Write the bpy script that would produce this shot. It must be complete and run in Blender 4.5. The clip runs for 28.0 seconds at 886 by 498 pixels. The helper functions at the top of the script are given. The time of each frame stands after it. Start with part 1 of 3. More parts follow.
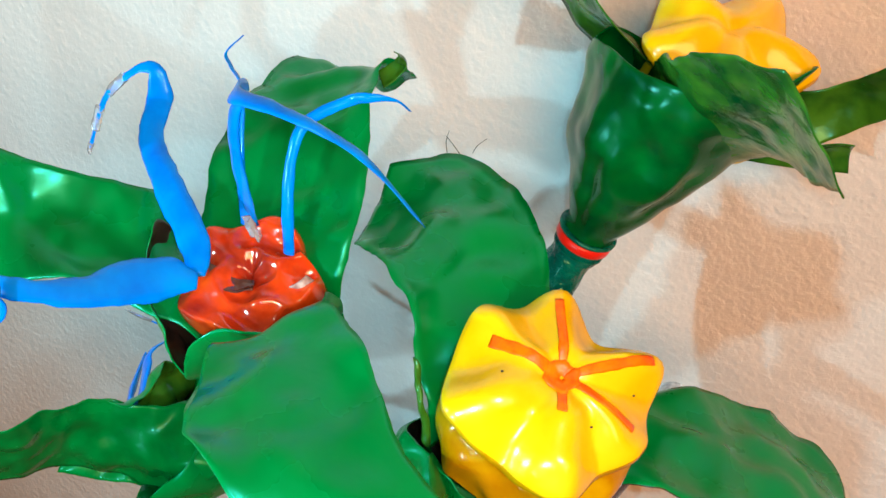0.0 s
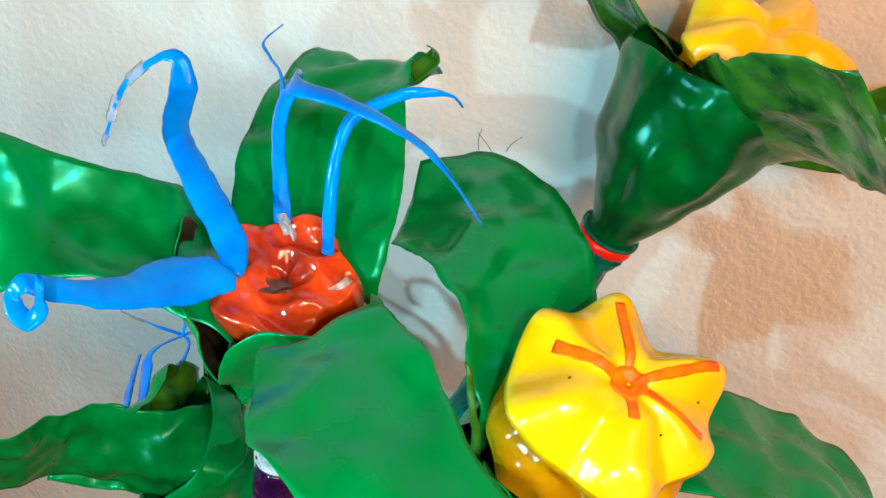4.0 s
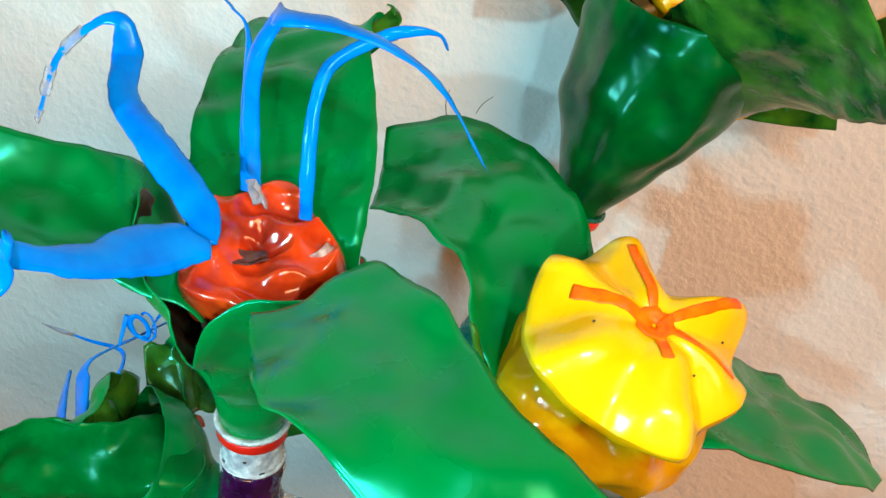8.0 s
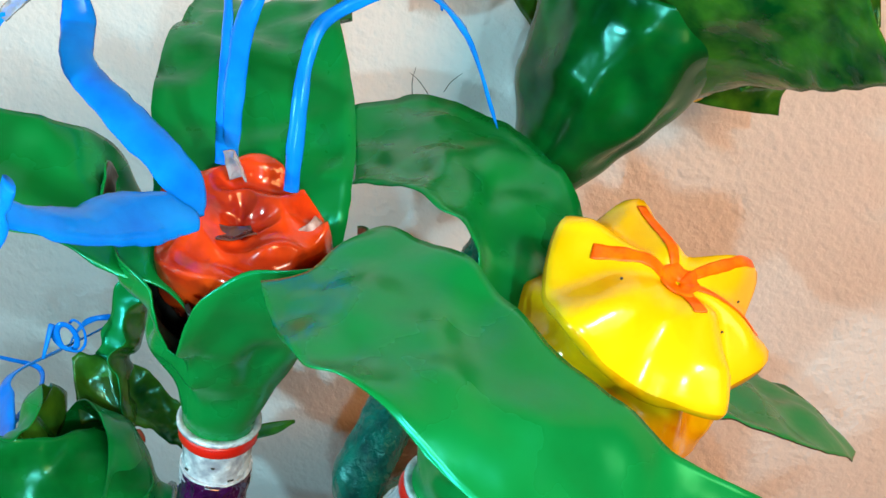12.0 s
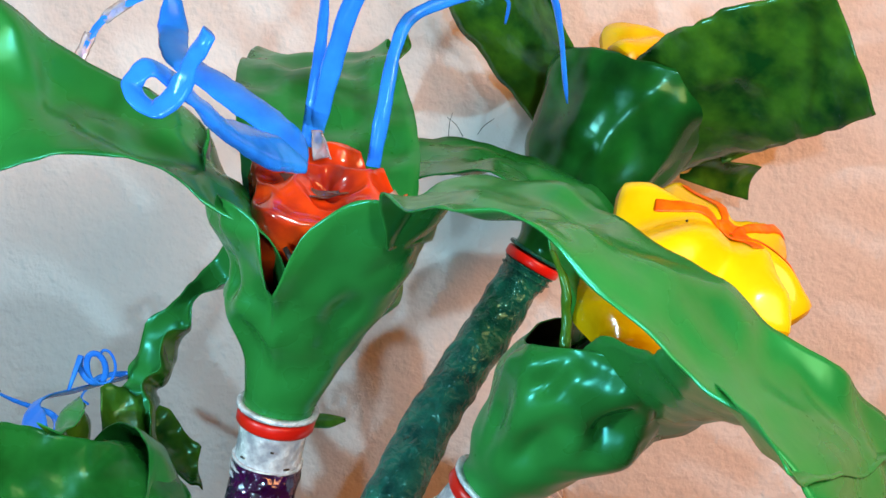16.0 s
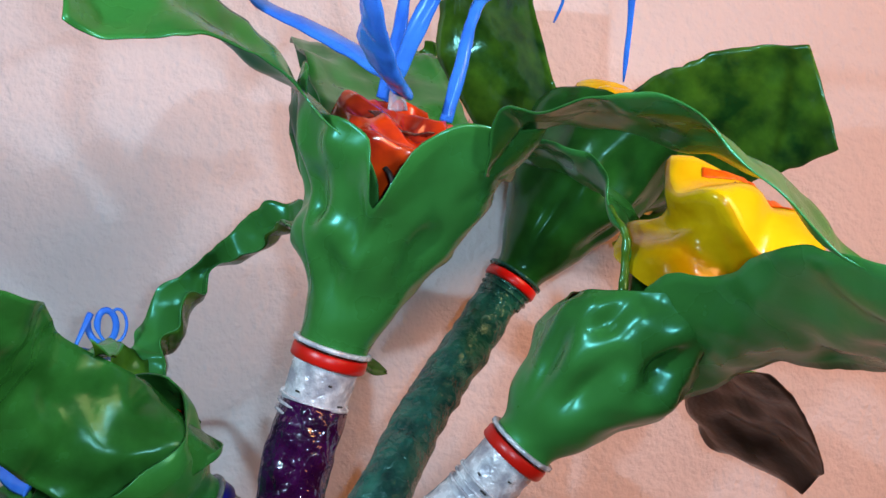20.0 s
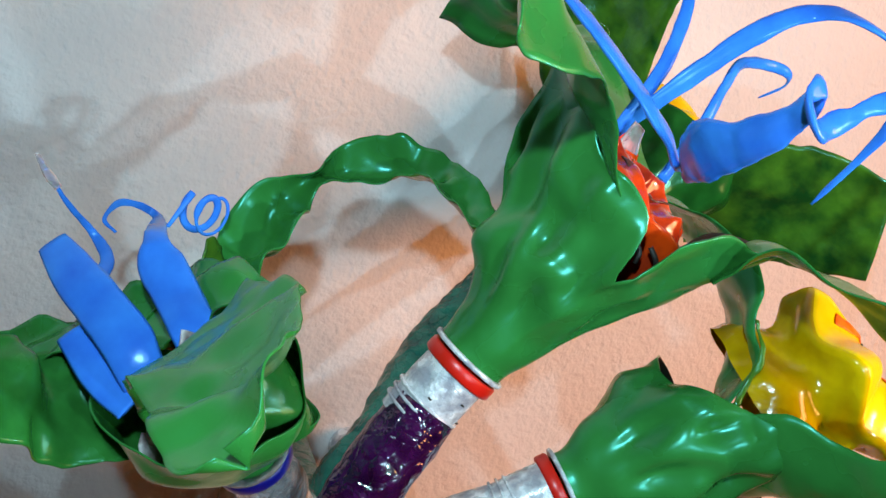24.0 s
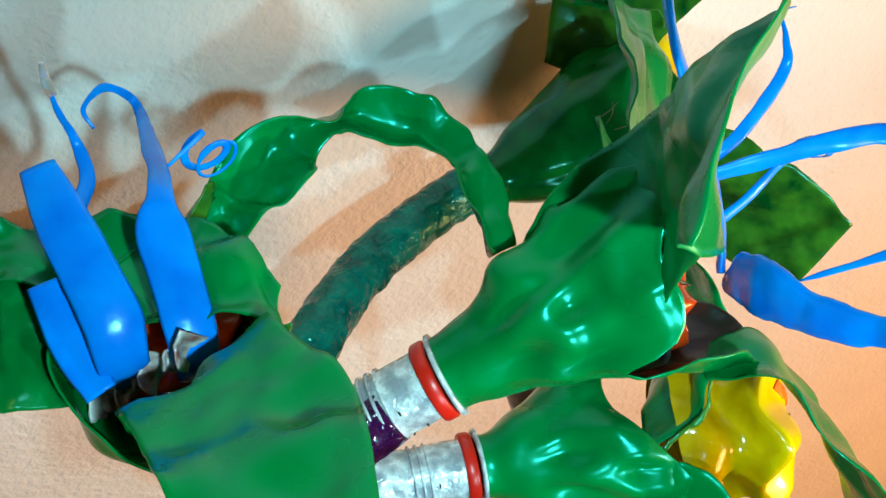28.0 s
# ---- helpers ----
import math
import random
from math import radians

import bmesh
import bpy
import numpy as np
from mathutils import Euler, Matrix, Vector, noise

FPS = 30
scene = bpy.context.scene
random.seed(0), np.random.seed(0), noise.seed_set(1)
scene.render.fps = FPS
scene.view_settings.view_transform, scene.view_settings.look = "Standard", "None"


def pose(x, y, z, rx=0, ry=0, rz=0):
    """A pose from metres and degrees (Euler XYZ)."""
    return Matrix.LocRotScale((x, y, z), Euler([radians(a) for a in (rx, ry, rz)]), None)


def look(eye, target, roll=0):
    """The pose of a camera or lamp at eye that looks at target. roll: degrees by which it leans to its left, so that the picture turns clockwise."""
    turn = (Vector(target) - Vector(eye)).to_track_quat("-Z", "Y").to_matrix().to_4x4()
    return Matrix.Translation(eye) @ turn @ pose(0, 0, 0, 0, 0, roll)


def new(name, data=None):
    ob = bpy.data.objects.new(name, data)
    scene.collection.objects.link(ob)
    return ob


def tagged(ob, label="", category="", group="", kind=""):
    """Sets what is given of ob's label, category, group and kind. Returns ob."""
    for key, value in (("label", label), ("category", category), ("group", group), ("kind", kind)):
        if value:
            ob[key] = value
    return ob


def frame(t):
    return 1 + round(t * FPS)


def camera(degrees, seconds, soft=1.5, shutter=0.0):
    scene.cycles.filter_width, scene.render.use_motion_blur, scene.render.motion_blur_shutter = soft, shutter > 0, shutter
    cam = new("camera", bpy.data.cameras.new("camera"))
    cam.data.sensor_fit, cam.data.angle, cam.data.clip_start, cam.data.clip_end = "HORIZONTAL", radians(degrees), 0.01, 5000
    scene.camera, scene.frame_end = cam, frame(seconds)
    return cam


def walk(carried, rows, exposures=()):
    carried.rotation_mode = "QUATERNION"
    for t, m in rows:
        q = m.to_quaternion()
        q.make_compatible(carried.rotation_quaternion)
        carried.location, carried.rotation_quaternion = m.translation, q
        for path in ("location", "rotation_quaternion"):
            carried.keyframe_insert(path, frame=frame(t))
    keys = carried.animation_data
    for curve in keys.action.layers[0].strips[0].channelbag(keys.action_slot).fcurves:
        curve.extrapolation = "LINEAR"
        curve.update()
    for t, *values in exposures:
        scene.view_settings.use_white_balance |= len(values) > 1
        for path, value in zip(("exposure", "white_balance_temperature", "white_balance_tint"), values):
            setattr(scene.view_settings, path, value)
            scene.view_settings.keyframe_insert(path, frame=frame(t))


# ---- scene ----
from mathutils.bvhtree import BVHTree

cam = camera(45.13, 28.0)
PATH = [
    (0, (0.2925, -0.4840, 1.7563), (-0.2201, 0.2582, 1.3246), -18.36),
    (0.5, (0.2891, -0.4853, 1.7567), (-0.2187, 0.2594, 1.3235), -18.24),
    (1, (0.2777, -0.4880, 1.7617), (-0.2147, 0.2593, 1.3155), -18.21),
    (1.5, (0.2667, -0.4888, 1.7654), (-0.2058, 0.2643, 1.3076), -17.40),
    (2, (0.2476, -0.4878, 1.7778), (-0.1985, 0.2650, 1.2937), -16.40),
    (2.5, (0.2417, -0.4890, 1.7815), (-0.1963, 0.2659, 1.2934), -15.61),
    (4.5, (0.2374, -0.4934, 1.7588), (-0.2093, 0.2819, 1.3123), -16.11),
    (5, (0.2303, -0.4954, 1.7552), (-0.2045, 0.2850, 1.3057), -16.68),
    (5.5, (0.2199, -0.5018, 1.7484), (-0.1998, 0.2892, 1.3032), -16.71),
    (6, (0.2149, -0.5009, 1.7438), (-0.1972, 0.2938, 1.2982), -16.54),
    (6.5, (0.2049, -0.5009, 1.7409), (-0.1874, 0.3039, 1.2955), -16.30),
    (7, (0.2012, -0.5018, 1.7406), (-0.1818, 0.3078, 1.2957), -16.38),
    (7.5, (0.1916, -0.5032, 1.7358), (-0.1679, 0.3190, 1.2946), -15.99),
    (8, (0.1823, -0.5015, 1.7304), (-0.1515, 0.3319, 1.2900), -15.53),
    (8.5, (0.1765, -0.4989, 1.7296), (-0.1467, 0.3358, 1.2837), -15.97),
    (9, (0.1652, -0.4896, 1.7308), (-0.1389, 0.3448, 1.2712), -15.89),
    (9.5, (0.1541, -0.4847, 1.7339), (-0.1271, 0.3493, 1.2593), -15.13),
    (10, (0.1430, -0.4835, 1.7313), (-0.1154, 0.3613, 1.2628), -13.60),
    (10.5, (0.1339, -0.4860, 1.7301), (-0.1055, 0.3677, 1.2677), -12.61),
    (11, (0.1262, -0.4906, 1.7280), (-0.0939, 0.3712, 1.2710), -12.25),
    (11.5, (0.1233, -0.4997, 1.7160), (-0.0778, 0.3762, 1.2776), -12.63),
    (12, (0.1158, -0.5077, 1.7078), (-0.0627, 0.3770, 1.2771), -12.71),
    (12.5, (0.1013, -0.5191, 1.6986), (-0.0503, 0.3749, 1.2768), -12.29),
    (14.5, (0.0669, -0.5489, 1.6730), (-0.0339, 0.3905, 1.3452), -10.81),
    (15, (0.0538, -0.5606, 1.6634), (-0.0265, 0.3926, 1.3718), -9.93),
    (15.5, (0.0435, -0.5699, 1.6469), (-0.0149, 0.3958, 1.3937), -9.49),
    (16, (0.0285, -0.5811, 1.6233), (0.0110, 0.3980, 1.4208), -8.81),
    (16.5, (0.0149, -0.5879, 1.6098), (0.0281, 0.3967, 1.4354), -8.63),
    (17, (0.0095, -0.5979, 1.5909), (0.0430, 0.3929, 1.4595), -8.97),
    (17.5, (0.0063, -0.6036, 1.5778), (0.0469, 0.3906, 1.4773), -9.34),
    (18, (-0.0091, -0.6083, 1.5683), (0.0642, 0.3857, 1.4871), -9.14),
    (18.5, (-0.0341, -0.6059, 1.5612), (0.0946, 0.3829, 1.4864), -7.83),
    (19, (-0.0481, -0.6064, 1.5513), (0.0956, 0.3812, 1.4873), -7.21),
    (19.5, (-0.0704, -0.6069, 1.5427), (0.1020, 0.3770, 1.4959), -5.41),
    (20, (-0.0978, -0.6039, 1.5416), (0.1123, 0.3728, 1.4976), -3.16),
    (20.5, (-0.1512, -0.5928, 1.5433), (0.1451, 0.3614, 1.5015), 1.41),
    (21, (-0.1812, -0.5854, 1.5467), (0.1540, 0.3557, 1.5028), 4.49),
    (21.5, (-0.1945, -0.5743, 1.5534), (0.1528, 0.3619, 1.5000), 6.89),
    (23.5, (-0.2663, -0.5140, 1.5865), (0.2235, 0.3430, 1.4262), 19.54),
    (24, (-0.2851, -0.4910, 1.6048), (0.2413, 0.3329, 1.3947), 23.66),
    (24.5, (-0.3049, -0.4648, 1.6182), (0.2665, 0.3175, 1.3703), 27.98),
    (25, (-0.3150, -0.4548, 1.6227), (0.2741, 0.3104, 1.3629), 30.52),
    (25.5, (-0.3265, -0.4374, 1.6314), (0.2895, 0.2975, 1.3477), 33.56),
    (26, (-0.3367, -0.4274, 1.6342), (0.3009, 0.2855, 1.3421), 35.97),
    (26.5, (-0.3425, -0.4175, 1.6445), (0.3141, 0.2677, 1.3293), 38.90),
    (27, (-0.3452, -0.4058, 1.6498), (0.3300, 0.2546, 1.3212), 40.65),
    (27.5, (-0.3480, -0.3898, 1.6496), (0.3582, 0.2365, 1.3194), 42.50),
    (28, (-0.3529, -0.3767, 1.6490), (0.3770, 0.2172, 1.3107), 45.23),
]
EXPOSURE = [(0, 0.02, 6500, 8), (5, 0.02, 6500, 6), (10, -0.04, 6500, 7), (12, -0.05, 6600, 11), (14.5, -0.08, 7000, 20), (17, -0.28, 7000, 33), (20, -0.52, 7200, 47), (21.5, -0.52, 7100, 44), (24, -0.16, 7200, 31), (26, -0.05, 7200, 21), (28, 0.10, 6700, 4)]
walk(cam, [(t, look(eye, target, roll)) for t, eye, target, roll in PATH], EXPOSURE)

# ---- light ----
world = bpy.data.worlds.new("room_air")
scene.world = world
world.use_nodes = True
world.node_tree.nodes["Background"].inputs[0].default_value = (1.0, 0.72, 0.5, 1)
world.node_tree.nodes["Background"].inputs[1].default_value = 0.3


def lamp(name, at, aim, watts, size, colour):
    data = bpy.data.lights.new(name, "AREA")
    data.shape, data.size, data.energy, data.color = "DISK", size, watts, colour
    ob = new(name, data)
    ob.matrix_world = look(at, aim)
    return ob


# fixed lamps added along the path, in place of one flash carried by the camera
FLASH = (0.38, 0.80, 0.92)
for name, at, watts in (
    ("lamp_right", (0.300, -0.468, 1.752), 0.95),
    ("lamp_middle", (0.120, -0.548, 1.665), 1.05),
    ("lamp_low", (-0.075, -0.612, 1.545), 1.05),
    ("lamp_left", (-0.355, -0.515, 1.715), 2.6),
):
    lamp(name, at, (0.0, 0.0, 1.5), watts, 0.016, FLASH)
lamp("lamp_ceiling", (1.25, -1.35, 2.1), (0.05, 0.0, 1.5), 36, 0.9, (1.0, 0.45, 0.17))


# ---- materials ----
def material(name, colour, rough=0.3, metal=0.0, through_light=0.0, tint2=None, scale=40.0, amount=0.5, bump=0.15, bump_scale=120.0, spread=0.2, shine=0.5, crumple=0.0, crumple_scale=90.0, gloss_tint=(1, 1, 1)):
    m = bpy.data.materials.new(name)
    m.use_nodes = True
    nt = m.node_tree
    b = nt.nodes["Principled BSDF"]
    tc = nt.nodes.new("ShaderNodeTexCoord")
    big = nt.nodes.new("ShaderNodeTexNoise")
    big.inputs["Scale"].default_value, big.inputs["Detail"].default_value = scale, 4.0
    fine = nt.nodes.new("ShaderNodeTexNoise")
    fine.inputs["Scale"].default_value, fine.inputs["Detail"].default_value = bump_scale, 3.0
    ramp = nt.nodes.new("ShaderNodeValToRGB")
    ramp.color_ramp.elements[0].position, ramp.color_ramp.elements[1].position = 0.5 - spread, 0.5 + spread
    c2 = tint2 or tuple(c * (1 - amount) for c in colour)
    ramp.color_ramp.elements[0].color = (*c2, 1)
    ramp.color_ramp.elements[1].color = (*colour, 1)
    bm = nt.nodes.new("ShaderNodeBump")
    bm.inputs["Strength"].default_value, bm.inputs["Distance"].default_value = bump, 0.002
    rr = nt.nodes.new("ShaderNodeMapRange")
    rr.inputs["To Min"].default_value, rr.inputs["To Max"].default_value = max(rough - 0.08, 0.02), rough + 0.1
    nt.links.new(tc.outputs["Object"], big.inputs["Vector"])
    nt.links.new(tc.outputs["Object"], fine.inputs["Vector"])
    nt.links.new(big.outputs["Fac"], ramp.inputs["Fac"])
    nt.links.new(ramp.outputs["Color"], b.inputs["Base Color"])
    height = fine.outputs["Fac"]
    if crumple:
        # sharp folds of crushed film
        cells = nt.nodes.new("ShaderNodeTexVoronoi")
        cells.feature, cells.inputs["Scale"].default_value = "F2", crumple_scale
        wob = nt.nodes.new("ShaderNodeMixRGB")
        wob.inputs["Fac"].default_value = 0.012
        nt.links.new(tc.outputs["Object"], wob.inputs["Color1"])
        nt.links.new(fine.outputs["Color"], wob.inputs["Color2"])
        nt.links.new(wob.outputs["Color"], cells.inputs["Vector"])
        add = nt.nodes.new("ShaderNodeMath")
        add.operation = "MULTIPLY_ADD"
        add.inputs[1].default_value = crumple
        nt.links.new(cells.outputs["Distance"], add.inputs[0])
        nt.links.new(height, add.inputs[2])
        height = add.outputs[0]
    nt.links.new(height, bm.inputs["Height"])
    nt.links.new(bm.outputs["Normal"], b.inputs["Normal"])
    nt.links.new(big.outputs["Fac"], rr.inputs["Value"])
    nt.links.new(rr.outputs["Result"], b.inputs["Roughness"])
    b.inputs["Specular IOR Level"].default_value = shine
    b.inputs["Specular Tint"].default_value = (*gloss_tint, 1)
    b.inputs["Metallic"].default_value = metal
    b.inputs["Transmission Weight"].default_value = through_light
    return m


PLASTER = material("painted_plaster", (0.80, 0.77, 0.765), 0.85, tint2=(0.73, 0.695, 0.69), scale=9, bump=0.85, bump_scale=190, crumple=0.4, crumple_scale=60)
# far walls and ceiling are unseen and kept dark to lower bounced light
FARWALL = material("far_wall_paint", (0.24, 0.19, 0.15), 0.9, amount=0.15, scale=3)
CEILING = material("ceiling_paint", (0.3, 0.26, 0.22), 0.9, amount=0.05)
FLOOR = material("floor_boards", (0.25, 0.15, 0.08), 0.5, amount=0.4)
GREEN = material("green_paint", (0.0, 0.235, 0.043), 0.27, tint2=(0.0, 0.170, 0.030), scale=24, bump=0.35, bump_scale=42, shine=0.8, gloss_tint=(0.1, 1.0, 0.9))
# green of petal backs, also the dimmed face of the left flower's front petal
LEAFBACK_AND_SHADE = material("green_paint_back_and_shade", (0.0, 0.20, 0.035), 0.24, tint2=(0.0, 0.105, 0.016), scale=60, bump=0.35, bump_scale=70, shine=0.4, gloss_tint=(0.3, 1.0, 0.85))
DARKGREEN = material("dark_green_film", (0.055, 0.205, 0.014), 0.2, tint2=(0.0, 0.050, 0.008), scale=55, bump=0.45, bump_scale=80, shine=0.6, spread=0.18, crumple=0.5, crumple_scale=70, gloss_tint=(0.3, 1.0, 0.85))
# brown of a petal's back; as funnel lining it paints the shade inside
BLACKBACK_AND_SHADE = material("dark_brown_back_and_shade", (0.035, 0.02, 0.018), 0.3, tint2=(0.01, 0.014, 0.008), scale=60, bump=0.25, shine=0.4)
BOTTLE = material("green_bottle", (0.0, 0.13, 0.018), 0.2, tint2=(0.0, 0.05, 0.01), scale=45, bump=0.3, bump_scale=45, shine=0.5, gloss_tint=(0.3, 1.0, 0.85))
TEAL = material("teal_foil_wrap", (0.0, 0.165, 0.115), 0.17, tint2=(0.0, 0.05, 0.045), scale=90, bump=0.8, bump_scale=150, shine=0.7, crumple=1.2, crumple_scale=130, gloss_tint=(0.3, 1.0, 0.85))
YELLOW = material("yellow_paint", (0.92, 0.64, 0.006), 0.2, tint2=(0.83, 0.49, 0.0), scale=40, bump=0.25, bump_scale=60, shine=0.5)
AMBER = material("amber_film", (0.76, 0.43, 0.003), 0.14, tint2=(0.48, 0.21, 0.0), scale=50, bump=0.4, bump_scale=70, shine=0.5, crumple=0.7, crumple_scale=55)
ORANGE = material("orange_paint", (0.9, 0.085, 0.0), 0.35, tint2=(0.95, 0.22, 0.0), scale=170, bump=0.4, shine=0.3)
RED = material("red_film", (0.86, 0.062, 0.004), 0.12, tint2=(0.30, 0.020, 0.008), scale=46, bump=0.3, bump_scale=75, shine=0.7, spread=0.13, crumple=0.4, crumple_scale=60)
REDRING = material("red_ring_plastic", (0.85, 0.015, 0.006), 0.3, amount=0.2, bump=0.05)
BLUE = material("blue_paint", (0.0, 0.27, 0.94), 0.22, tint2=(0.0, 0.16, 0.78), scale=60, bump=0.2, bump_scale=80, shine=0.3, gloss_tint=(0.35, 0.7, 1.0))
BLUERING = material("blue_ring_plastic", (0.005, 0.012, 0.35), 0.3, amount=0.2)
SILVER = material("silver_white_paint", (0.86, 0.86, 0.88), 0.25, metal=0.15, tint2=(0.40, 0.40, 0.45), scale=150, bump=0.6, bump_scale=150, spread=0.12, crumple=0.4, crumple_scale=150)
PURPLE = material("purple_film_wrap", (0.055, 0.004, 0.06), 0.1, tint2=(0.012, 0.001, 0.016), scale=80, bump=0.8, bump_scale=110, shine=0.9, crumple=1.4, crumple_scale=110)
CLEAR = material("clear_film", (0.85, 0.87, 0.9), 0.08, through_light=0.7, tint2=(0.6, 0.66, 0.75), scale=90, bump=0.7, bump_scale=120, crumple=1.0, crumple_scale=110)
TORN = material("torn_white_edge", (0.75, 0.72, 0.70), 0.3, tint2=(0.25, 0.08, 0.07), scale=160, bump=0.7, bump_scale=150, spread=0.15)
SMOKE = material("smoky_film", (0.16, 0.06, 0.04), 0.1, tint2=(0.03, 0.012, 0.012), scale=120, bump=0.6, bump_scale=110, shine=0.7, crumple=0.8, crumple_scale=110)
INK = material("dark_speck", (0.03, 0.025, 0.02), 0.5)
HAIR = material("dark_green_thread", (0.02, 0.04, 0.03), 0.4)


# ---- shaping ----
def curve_rows(rows, n):
    """A smooth line through control rows, resampled at n even steps."""
    p = np.array(rows, float)
    if len(p) == 2:
        return p[0] + (p[1] - p[0]) * np.linspace(0, 1, n)[:, None]
    q = np.vstack([2 * p[0] - p[1], p, 2 * p[-1] - p[-2]])
    u = np.linspace(0, len(p) - 1 - 1e-9, n)
    i = u.astype(int)
    f = (u - i)[:, None]
    a, b, c, d = q[i], q[i + 1], q[i + 2], q[i + 3]
    return 0.5 * (2 * b + (c - a) * f + (2 * a - 5 * b + 4 * c - d) * f**2 + (3 * b - a - 3 * c + d) * f**3)


def ripple(p, seed, size):
    """Smooth noise for each point, from -1 to 1."""
    return np.array([noise.noise(Vector(x) / size + Vector((seed * 7.3, seed * 3.1, seed))) for x in p])


def mesh_part(name, verts, faces, mats, parent, label="", slots=None, smooth=True):
    me = bpy.data.meshes.new(name)
    me.from_pydata([tuple(map(float, v)) for v in verts], [], faces)
    for m in mats if isinstance(mats, (list, tuple)) else [mats]:
        me.materials.append(m)
    me.polygons.foreach_set("use_smooth", [smooth] * len(me.polygons))
    if slots is not None:
        me.polygons.foreach_set("material_index", slots)
    me.validate()
    me.update()
    ob = new(name, me)
    ob.parent = parent
    if label:
        ob["label"] = label
    return ob


def sheet(g, thick):
    """Vertices, faces and sides of a thin sheet from a grid of points (rows, columns, 3)."""
    n, m = g.shape[:2]
    du, dv = np.gradient(g, axis=0), np.gradient(g, axis=1)
    nor = np.cross(du, dv)
    nor /= np.linalg.norm(nor, axis=2, keepdims=True) + 1e-12
    top, low = g + nor * thick / 2, g - nor * thick / 2
    verts = np.vstack([top.reshape(-1, 3), low.reshape(-1, 3)])
    k, faces, slots = n * m, [], []
    for i in range(n - 1):
        for j in range(m - 1):
            a, b, c, d = i * m + j, i * m + j + 1, (i + 1) * m + j + 1, (i + 1) * m + j
            faces += [(d, c, b, a), (k + a, k + b, k + c, k + d)]
            slots += [0, 1]
    for i in range(n - 1):
        for j in (0, m - 1):
            a, b = i * m + j, (i + 1) * m + j
            faces.append((a, b, k + b, k + a) if j else (b, a, k + a, k + b))
            slots.append(1)
    for j in range(m - 1):
        for i in (0, n - 1):
            a, b = i * m + j, i * m + j + 1
            faces.append((b, a, k + a, k + b) if i else (a, b, k + b, k + a))
            slots.append(1)
    return verts, faces, slots


def leaf(name, parent, rail_a, rail_b, front, back, camber=0.0, wrinkle=0.0015, size=0.02, seed=1, ragged=0.0004, n=44, m=16, label="", thick=0.0006, round_tip=0.0, fold=0.2):
    """A strip cut from a bottle: a bent, wrinkled sheet between two edge lines."""
    a, b, size = curve_rows(rail_a, n), curve_rows(rail_b, n), size * 1.05
    s = np.linspace(0, 1, n)[:, None]
    if round_tip > 0:
        w = np.clip((1 - s) / round_tip, 0, 1)
        w = 0.08 + 0.92 * np.sqrt(1 - (1 - w) ** 2)
        mid = (a + b) / 2
        a, b = mid + (a - mid) * w, mid + (b - mid) * w
    v = np.linspace(0, 1, m)
    a = a + (b - a) * (ripple(a, seed + 11, 0.006)[:, None] * ragged / 0.04)
    b = b + (b - a) * (ripple(b, seed + 17, 0.006)[:, None] * ragged / 0.04)
    g = a[:, None] * (1 - v[None, :, None]) + b[:, None] * v[None, :, None]
    du, dv = np.gradient(g, axis=0), np.gradient(g, axis=1)
    nor = np.cross(du, dv)
    nor /= np.linalg.norm(nor, axis=2, keepdims=True) + 1e-12
    flat = g.reshape(-1, 3)
    bumps = (ripple(flat, seed, size) + 0.3 * ripple(flat, seed + 5, size * 0.5)).reshape(n, m)
    bumps = bumps + fold * (1 - 3.2 * np.abs(ripple(flat, seed + 31, size * 1.9))).reshape(n, m)
    bow = camber * np.sin(np.pi * v)[None, :] if np.isscalar(camber) else curve_rows([[c] for c in camber], n) * np.sin(np.pi * v)[None, :]
    g = g + nor * (bow + bumps * wrinkle * 1.15)[..., None]
    vs, fs, sl = sheet(g, thick)
    return mesh_part(name, vs, fs, [front, back], parent, label, sl)


def rod(name, parent, rows, mat, sides=10, n=40, flat=1.0, wrinkle=0.0, size=0.01, seed=1, label="", side=(0, -1, 0), turn=0.0):
    """A bent rod or strap: rows of x, y, z and radius; flat squeezes it across, turn twists it."""
    c = curve_rows(rows, n)
    p, r = c[:, :3], np.maximum(c[:, 3], 0.0001)
    t = np.gradient(p, axis=0)
    t /= np.linalg.norm(t, axis=1, keepdims=True) + 1e-12
    u = np.array(side, float) - t * (t @ np.array(side, float))[:, None]
    u /= np.linalg.norm(u, axis=1, keepdims=True) + 1e-9
    w = np.cross(t, u)
    verts, faces = [], []
    for i in range(n):
        for k in range(sides):
            th = 2 * math.pi * k / sides
            tw = turn * i / n
            x, y = math.cos(th), math.sin(th) * flat
            x, y = x * math.cos(tw) - y * math.sin(tw), x * math.sin(tw) + y * math.cos(tw)
            verts.append(p[i] + r[i] * (x * w[i] + y * u[i]))
    verts = np.array(verts)
    if wrinkle:
        k = ripple(verts, seed, size) + 0.5 * ripple(verts, seed + 3, size * 0.4)
        out = verts - np.repeat(p, sides, 0)
        out /= np.linalg.norm(out, axis=1, keepdims=True) + 1e-9
        verts = verts + out * (k * wrinkle)[:, None]
    for i in range(n - 1):
        for k in range(sides):
            k2 = (k + 1) % sides
            faces.append((i * sides + k, i * sides + k2, (i + 1) * sides + k2, (i + 1) * sides + k))
    faces.append(tuple(range(sides - 1, -1, -1)))
    faces.append(tuple(range((n - 1) * sides, n * sides)))
    return mesh_part(name, verts, faces, mat, parent, label)


